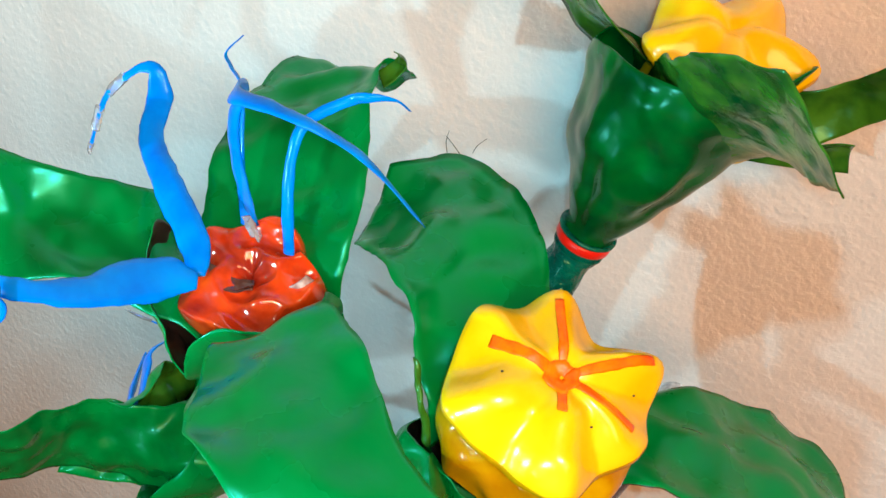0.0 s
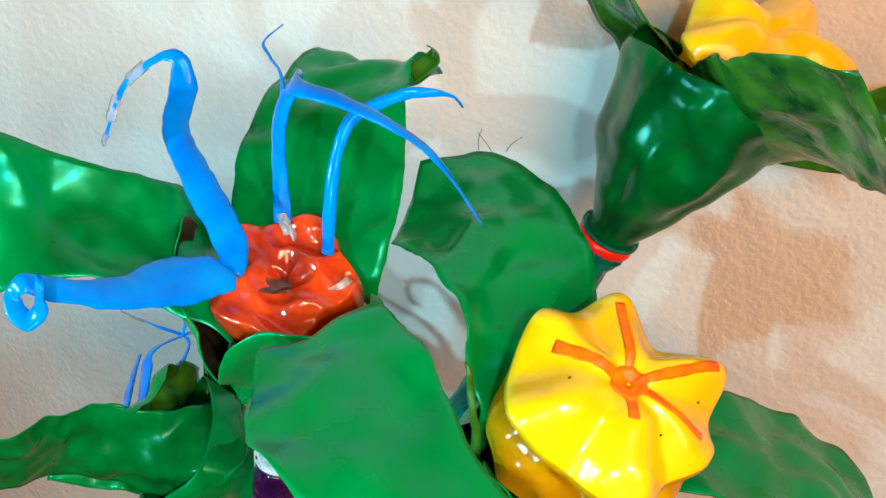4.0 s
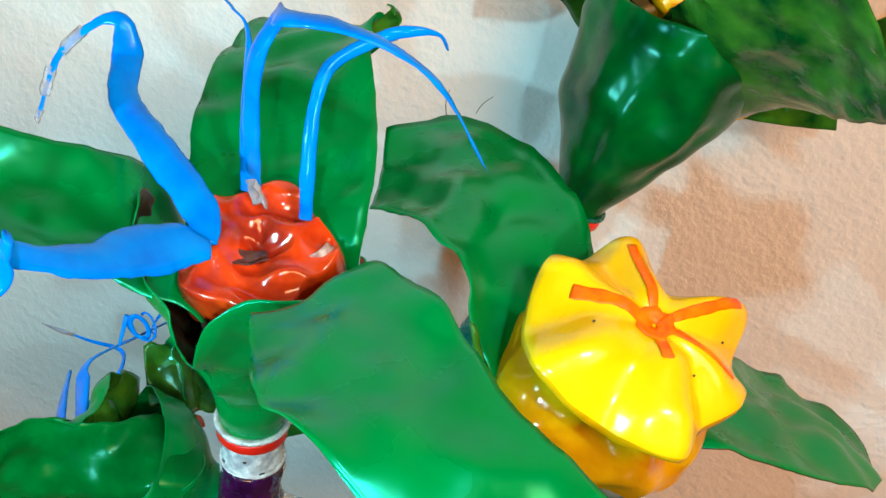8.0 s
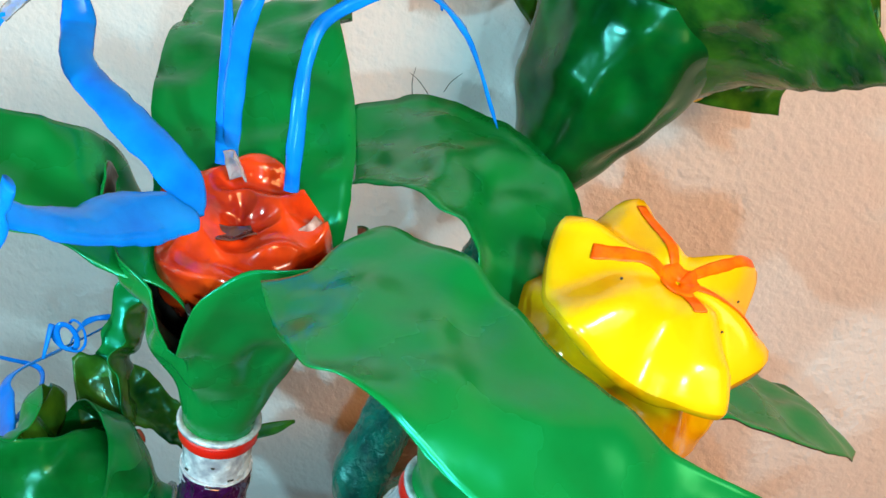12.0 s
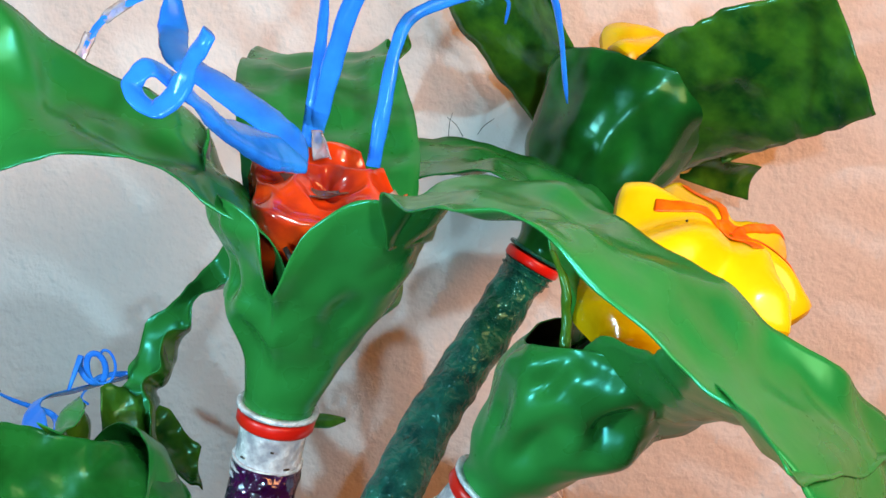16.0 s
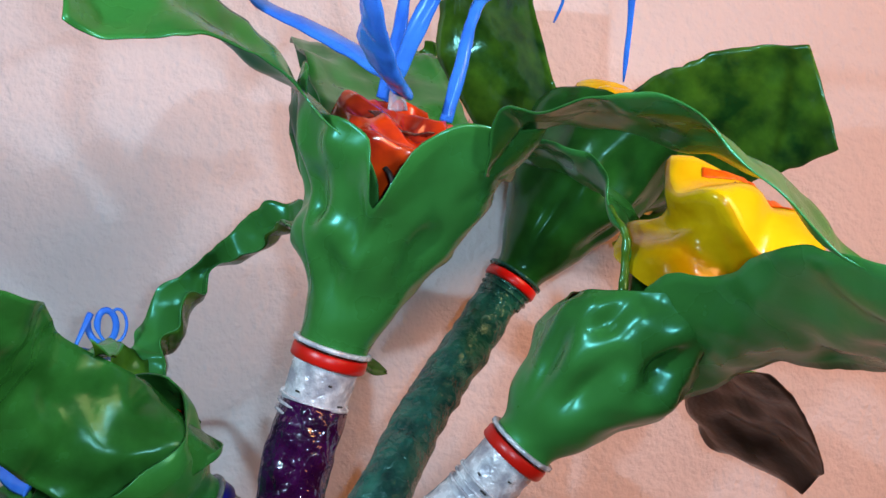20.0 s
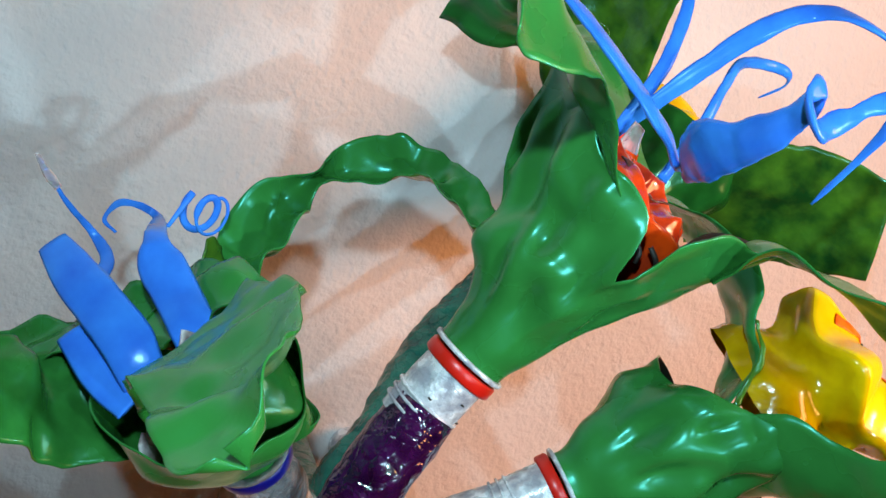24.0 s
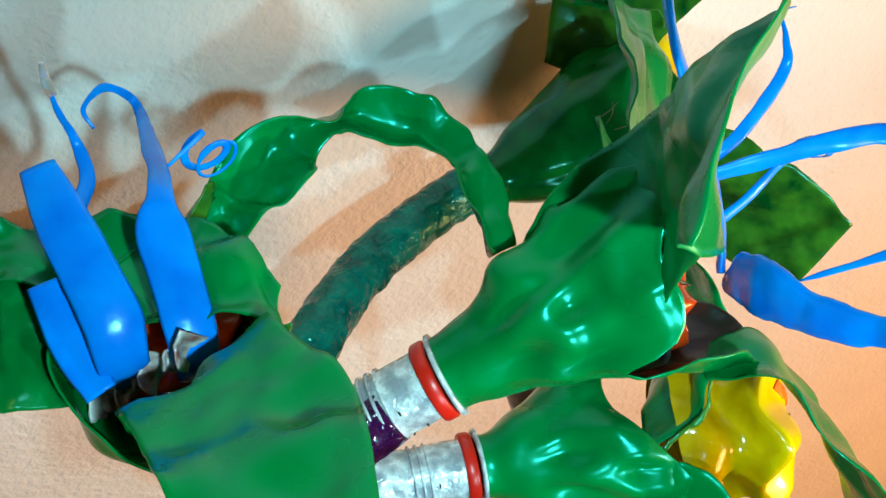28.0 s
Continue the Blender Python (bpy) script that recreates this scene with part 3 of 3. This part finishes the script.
cup(B, (0.157, -0.008, 1.592), (0.50, -0.24, 0.83), [(10, 0.044, 0.2), (80, 0.042, 0.15), (150, 0.040, 0.2), (225, 0.040, 0.2), (295, 0.044, 0.2)], 0.05, 0.036, YELLOW, 8, "translucent yellow bottle foot")

# ---- lower flower with the yellow star ----
C = flower("flower of green-painted bottle plastic with a yellow star cup")
C0, C1 = (0.022, -0.170, 1.434), (0.082, -0.186, 1.497)
Cax = np.subtract(C1, C0)
neck(C, C0, Cax, REDRING, SILVER, 0.03, marks=5)
rod("stem", C, [(0.003, -0.166, 1.415, 0.0135), (-0.012, -0.155, 1.397, 0.0135), (0.000, -0.120, 1.362, 0.013), (0.04, -0.03, 1.33, 0.012), (0.06, 0.07, 1.32, 0.012)], SILVER, 20, 40, wrinkle=0.0006, seed=14, label="stem of silver-painted bottle neck and wrapped film")
# inner face again dark brown, shade painted as colour
turned("funnel", C, C0, Cax, [(0.004, 0.0140), (0.012, 0.0155), (0.03, 0.0245), (0.05, 0.033), (0.066, 0.038), (0.074, 0.039)], [GREEN, BLACKBACK_AND_SHADE], 110, 54, 0.0085, 0.019, 31, "green-painted bottle shoulder, creased and dented", wall=0.0008, dents=[(78, 0.040, 0.006, 13, 0.010), (112, 0.056, 0.006, 11, 0.010), (58, 0.060, 0.005, 10, 0.010), (95, 0.070, -0.004, 8, 0.009), (35, 0.042, 0.005, 13, 0.012)], rim=[(345, -0.012, -0.012, 50), (85, 0.020, -0.004, 45)])
leaf("petal", C, [(0.0594, -0.2017, 1.4950), (0.0652, -0.1990, 1.5240), (0.0610, -0.1900, 1.5413), (0.0595, -0.1809, 1.5576), (0.0497, -0.1728, 1.5657), (0.0388, -0.1635, 1.5662), (0.0270, -0.1547, 1.5648), (0.0145, -0.1459, 1.5633)],
     [(0.0950, -0.1640, 1.4990), (0.0985, -0.1480, 1.5180), (0.0940, -0.1230, 1.5400), (0.0796, -0.0986, 1.5519), (0.0617, -0.0831, 1.5590), (0.0463, -0.0751, 1.5677), (0.0289, -0.0756, 1.5727), (0.0080, -0.0920, 1.5770)], GREEN, GREEN, 0.004, 0.0040, 0.022, 33, n=70)
leaf("petal", C, [(0.090, -0.1780, 1.464), (0.1180, -0.1730, 1.4580), (0.1462, -0.1700, 1.4480), (0.1725, -0.1510, 1.4230), (0.1930, -0.1270, 1.3950)],
     [(0.105, -0.120, 1.462), (0.1330, -0.0900, 1.4440), (0.1580, -0.0600, 1.4060), (0.1830, -0.0680, 1.3860), (0.1960, -0.1010, 1.3780)], GREEN, BLACKBACK_AND_SHADE, (0.003, 0.005, 0.003), 0.0045, 0.024, 35, n=60, m=22, fold=0.4)
leaf("petal", C, [(0.0560, -0.2000, 1.4850), (0.0723, -0.2180, 1.5089), (0.0821, -0.2449, 1.5074), (0.0858, -0.2795, 1.5202), (0.0901, -0.3144, 1.5171), (0.0949, -0.3455, 1.5063)],
     [(0.0800, -0.1880, 1.4480), (0.0960, -0.1900, 1.4540), (0.1070, -0.2000, 1.4630), (0.1160, -0.2135, 1.4677), (0.1345, -0.2425, 1.4701), (0.1546, -0.2713, 1.4718)], GREEN, GREEN, (-0.008, -0.006, -0.003), 0.0045, 0.022, 37, n=60)
star, on_star = cup(C, (0.1270, -0.1975, 1.5330), (0.555, -0.305, 0.774), [(49, 0.0400, 0.10), (96, 0.0418, 0.08), (160, 0.0440, 0.21), (231, 0.0448, 0.19), (285, 0.0380, 0.11), (337, 0.0415, 0.30)], 0.046, 0.041, YELLOW, 3, "glossy yellow-painted bottle foot with star ridges")


def stripe(deg, q0, q1, width, seed):
    """A brushed line of paint that runs out along a ridge of the star."""
    n = 22
    rows = []
    for i in range(n):
        q = q0 + (q1 - q0) * i / (n - 1)
        w = width * (1 + 0.25 * noise.noise((q * 9, seed, 0))) / max(q, 0.12)
        rows.append([on_star(q, deg + w * k / 3, 0.0005) for k in range(-3, 4)])
    vs, fs, sl = sheet(np.array(rows), 0.0004)
    mesh_part("paint_stripe", vs, fs, [ORANGE, ORANGE], star, "brushed orange paint stripe", sl)


for deg, q0, q1, w, seed in ((50, 0.12, 0.86, 2.6, 1), (112, 0.1, 0.74, 2.9, 2), (337, 0.1, 0.90, 2.7, 3), (290, 0.1, 0.84, 2.9, 4), (225, 0.1, 0.36, 2.4, 5)):
    stripe(deg, q0, q1, w, seed)

# ---- left flower ----
D = flower("flower of green bottle plastic with blue straps and red heart")
D0, D1 = (-0.108, -0.148, 1.416), (-0.150, -0.161, 1.456)
Dax = np.subtract(D1, D0)
neck(D, D0, Dax, BLUERING, CLEAR, 0.03, label="clear screw neck with crinkled film")
rod("stem", D, [(-0.092, -0.143, 1.401, 0.0135), (-0.082, -0.138, 1.390, 0.0135), (-0.055, -0.122, 1.365, 0.013), (-0.02, -0.06, 1.31, 0.012), (0.0, 0.07, 1.27, 0.012)], CLEAR, 20, 40, wrinkle=0.0008, seed=15, label="stem of clear bottle plastic")
turned("funnel", D, D0, Dax, [(0.004, 0.0140), (0.012, 0.0155), (0.022, 0.025), (0.036, 0.034), (0.050, 0.038), (0.058, 0.039)], [GREEN, LEAFBACK_AND_SHADE], 90, 44, 0.0055, 0.022, 41, "green-painted bottle shoulder", wall=0.0008, dents=[(90, 0.032, 0.004, 18, 0.010), (150, 0.040, 0.005, 14, 0.012)], rim=[(145, -0.020, -0.004, 62)])
# first face is a darker green that stands in for its weaker light
leaf("petal", D, [(-0.1180, -0.1400, 1.4550), (-0.1200, -0.1480, 1.4680), (-0.1360, -0.1670, 1.4823), (-0.1564, -0.1951, 1.5031), (-0.1565, -0.2235, 1.5165), (-0.1690, -0.2560, 1.5220), (-0.1825, -0.2810, 1.5225), (-0.1910, -0.3030, 1.5160)],
     [(-0.1250, -0.1720, 1.4250), (-0.1360, -0.1790, 1.4220), (-0.1599, -0.1790, 1.4345), (-0.1814, -0.1995, 1.4593), (-0.1925, -0.2220, 1.4745), (-0.1980, -0.2500, 1.4850), (-0.2000, -0.2790, 1.4885), (-0.2005, -0.3030, 1.4860)], LEAFBACK_AND_SHADE, GREEN, (0.024, 0.016, 0.002, 0.000, 0.006, 0.008), 0.0060, 0.020, 43, n=90, m=28, round_tip=0.12, fold=0.35)
leaf("petal", D, [(-0.1420, -0.1200, 1.4500), (-0.1389, -0.1079, 1.4809), (-0.1330, -0.0935, 1.4940), (-0.1222, -0.0905, 1.5097), (-0.1040, -0.0912, 1.5195), (-0.0893, -0.0790, 1.5335), (-0.0739, -0.0870, 1.5425), (-0.0590, -0.1000, 1.5470), (-0.0500, -0.1260, 1.5450), (-0.0440, -0.1500, 1.5350)],
     [(-0.1220, -0.1300, 1.4550), (-0.1216, -0.1197, 1.4859), (-0.1132, -0.1160, 1.4971), (-0.1036, -0.1029, 1.5058), (-0.0982, -0.0918, 1.5163), (-0.0811, -0.0977, 1.5229), (-0.0721, -0.1062, 1.5328), (-0.0671, -0.1187, 1.5371), (-0.0660, -0.1398, 1.5340), (-0.0630, -0.1585, 1.5325)], DARKGREEN, GREEN, (0.012, 0.012, 0.009, 0.009, 0.007, 0.006), 0.0055, 0.013, 45, n=120)
leaf("petal", D, [(-0.2416, -0.0705, 1.3981), (-0.2157, -0.0834, 1.4161), (-0.1893, -0.0980, 1.4361), (-0.1606, -0.1100, 1.4611), (-0.1465, -0.1301, 1.4825), (-0.1351, -0.1631, 1.4939)],
     [(-0.2215, -0.0908, 1.4084), (-0.2008, -0.1156, 1.4246), (-0.1793, -0.1331, 1.4408), (-0.1615, -0.1601, 1.4614), (-0.1523, -0.1702, 1.4800), (-0.1479, -0.1844, 1.5001)], DARKGREEN, GREEN, 0.005, 0.0075, 0.017, 46, n=70, m=22, fold=0.4)
leaf("petal", D, [(-0.1477, -0.1260, 1.4462), (-0.1718, -0.1167, 1.4358), (-0.1998, -0.1245, 1.4321), (-0.2309, -0.1465, 1.4499)], [(-0.1330, -0.1446, 1.4110), (-0.1694, -0.1556, 1.4089), (-0.1956, -0.1627, 1.4127), (-0.2334, -0.1792, 1.4319)], LEAFBACK_AND_SHADE, DARKGREEN, 0.004, 0.0080, 0.020, 47, n=60, m=24, fold=0.5)
leaf("petal", D, [(-0.143, -0.115, 1.488), (-0.132, -0.106, 1.479), (-0.120, -0.098, 1.464), (-0.108, -0.102, 1.446)], [(-0.142, -0.130, 1.462), (-0.130, -0.122, 1.452), (-0.120, -0.114, 1.442), (-0.108, -0.116, 1.430)], DARKGREEN, DARKGREEN, 0.003, 0.004, 0.012, 48, n=50, ragged=0.005, label="frilled dark green rim strip")
FACE = (-0.35, -0.85, 0.4)
rod("strap", D, [(-0.1428, -0.1556, 1.4329, 0.0059), (-0.1584, -0.1656, 1.4428, 0.0072), (-0.1683, -0.1708, 1.4509, 0.0081), (-0.1769, -0.1608, 1.4604, 0.0088), (-0.1866, -0.1427, 1.4653, 0.0088), (-0.1935, -0.1270, 1.4685, 0.0078), (-0.1985, -0.1138, 1.4708, 0.0060)], BLUE, 12, 44, 0.2, 0.0007, 0.018, 5, side=FACE, label="broad blue-painted strap with a cut end")
rod("strap", D, [(-0.1844, -0.1318, 1.4608, 0.0030), (-0.1788, -0.1160, 1.4616, 0.0030), (-0.1746, -0.1022, 1.4656, 0.0026), (-0.1798, -0.0901, 1.4702, 0.0018), (-0.1940, -0.0944, 1.4811, 0.0012), (-0.2096, -0.1006, 1.4963, 0.0004)], BLUE, 10, 50, 0.3, 0.0004, 0.01, 7, side=FACE, label="thin blue strand, paint worn to clear at the tip")
rod("strap", D, [(-0.1716, -0.1758, 1.4424, 0.0052), (-0.1795, -0.1614, 1.4444, 0.0065), (-0.1891, -0.1422, 1.4503, 0.0057)], BLUE, 10, 30, 0.2, 0.0005, 0.015, 8, side=FACE)
wide = rod("strap", D, [(-0.1386, -0.1674, 1.4506, 0.0059), (-0.1508, -0.1735, 1.4637, 0.0072), (-0.1574, -0.1660, 1.4714, 0.0081), (-0.1623, -0.1521, 1.4768, 0.0083), (-0.1674, -0.1392, 1.4824, 0.0081), (-0.1689, -0.1323, 1.4873, 0.0044), (-0.1669, -0.1216, 1.4881, 0.0040), (-0.1593, -0.0972, 1.4825, 0.0036), (-0.1494, -0.0598, 1.4744, 0.0020), (-0.1574, -0.0572, 1.4759, 0.0014), (-0.1659, -0.0601, 1.4754, 0.0012), (-0.1717, -0.0691, 1.4700, 0.0010), (-0.1669, -0.0744, 1.4673, 0.0005)], BLUE, 12, 110, 0.22, 0.0006, 0.018, 6, side=FACE, label="blue-painted strap with a hooked end")
ring = [(-0.1600, -0.1120, 1.4870, 0.0008)]
for k in range(24):
    a = k / 23 * 4 * math.pi + 2.2
    ring.append((-0.1505 + 0.0050 * math.cos(a) + 0.0004 * k, -0.1075 + 0.002 * math.sin(a * 0.5), 1.4942 + 0.0075 * math.sin(a), 0.0007 + 0.0008 * (k < 14)))
rod("curl", wide, ring, BLUE, 8, 110, 0.4, label="thin blue curl wound in two rings")
for k in range(7):
    p, q = np.array((-0.1419, -0.1533, 1.4159)), np.array((-0.1475, -0.1707, 1.4649))
    c = p + (q - p) * (k / 6)
    d = 0.003 * math.sin(k * 2.7)
    leaf("torn_edge", D, [c + (-0.004, -0.006, -0.004 + d), c + (-0.013, -0.010 + d, 0.0)], [c + (-0.004, -0.002, 0.007), c + (-0.015 + d, -0.003, 0.008)], TORN, TORN, 0.002, 0.0012, 0.004, 80 + k, n=8, m=6, fold=0.8)
heart(D, (-0.1330, -0.1400, 1.4400), Dax, 0.0225, RED, 5, 9, 0.008, "torn red bottle base with white edge")

leaf("curled_tip", A, [(0.003, -0.070, 1.616), (0.009, -0.063, 1.618), (0.014, -0.064, 1.621), (0.014, -0.068, 1.624)], [(0.008, -0.077, 1.610), (0.014, -0.070, 1.612), (0.019, -0.069, 1.616), (0.018, -0.074, 1.620)], DARKGREEN, DARKGREEN, 0.002, 0.0008, 0.008, 75, n=24, m=8, label="dark curled tip of the back petal")

leaf("film_scrap", C, [(0.0590, -0.2035, 1.4900), (0.0635, -0.2025, 1.5070), (0.0655, -0.2005, 1.5240), (0.0625, -0.1935, 1.5360)], [(0.0560, -0.2030, 1.4920), (0.0600, -0.2025, 1.5080), (0.0625, -0.2000, 1.5260), (0.0605, -0.1925, 1.5370)], DARKGREEN, DARKGREEN, 0.001, 0.0012, 0.006, 83, n=40, m=6, ragged=0.008, fold=0.6, label="pale frayed edge of the petal")
for rows in (
    [(-0.0905, -0.1338, 1.6520, 0.0026), (-0.0965, -0.1365, 1.6490, 0.0028), (-0.1010, -0.1385, 1.6460, 0.0020)],
    [(-0.1060, -0.1415, 1.6415, 0.0024), (-0.1095, -0.1442, 1.6360, 0.0026), (-0.1115, -0.1465, 1.6315, 0.0018)],
    [(-0.1140, -0.1490, 1.6270, 0.0016), (-0.1155, -0.1507, 1.6242, 0.0014), (-0.1165, -0.1515, 1.6215, 0.0006)],
):
    rod("film_scrap", A, rows, CLEAR, 8, 16, 0.25, 0.0005, 0.004, 12, side=(0.5, -0.7, 0.5), label="clear film where the blue paint has flaked")
rod("film_scrap", D, [(-0.1990, -0.0965, 1.4860, 0.0016), (-0.2060, -0.0992, 1.4925, 0.0017), (-0.2110, -0.1012, 1.4980, 0.0006)], CLEAR, 8, 16, 0.25, 0.0004, 0.004, 13, side=FACE, label="clear tip of the thin strand")

# ---- threads and specks ----
for k, (dx, dz) in enumerate(((0.004, 0.012), (-0.006, 0.010), (0.009, 0.006))):
    p = np.array((0.030 + 0.007 * k, -0.075, 1.571))
    rod("thread", C, [(*p, 0.0002), (*(p + (dx * 0.4, 0, dz * 0.6)), 0.0002), (*(p + (dx, 0.002, dz)), 0.00012)], HAIR, 5, 12, label="loose dark thread at the petal's edge")
for q, deg in ((0.62, 262), (0.80, 318), (0.55, 140)):
    q = on_star(q, deg, 0.0004)
    rod("speck", star, [(*(q + (-0.0004, 0, 0)), 0.0003), (*q, 0.0005), (*(q + (0.0005, 0, 0.0001)), 0.0003)], INK, 6, 5)
rows = [[on_star(q * (1 + 0.25 * noise.noise((math.cos(math.radians(d)) * 2, math.sin(math.radians(d)) * 2, 3))), d, 0.0008) for d in range(0, 361, 15)] for q in (0.02, 0.07, 0.12, 0.17)]
vs, fs, sl = sheet(np.array(rows), 0.0004)
mesh_part("paint_stripe", vs, fs, [ORANGE, ORANGE], star, "orange paint blob where the stripes meet", sl)
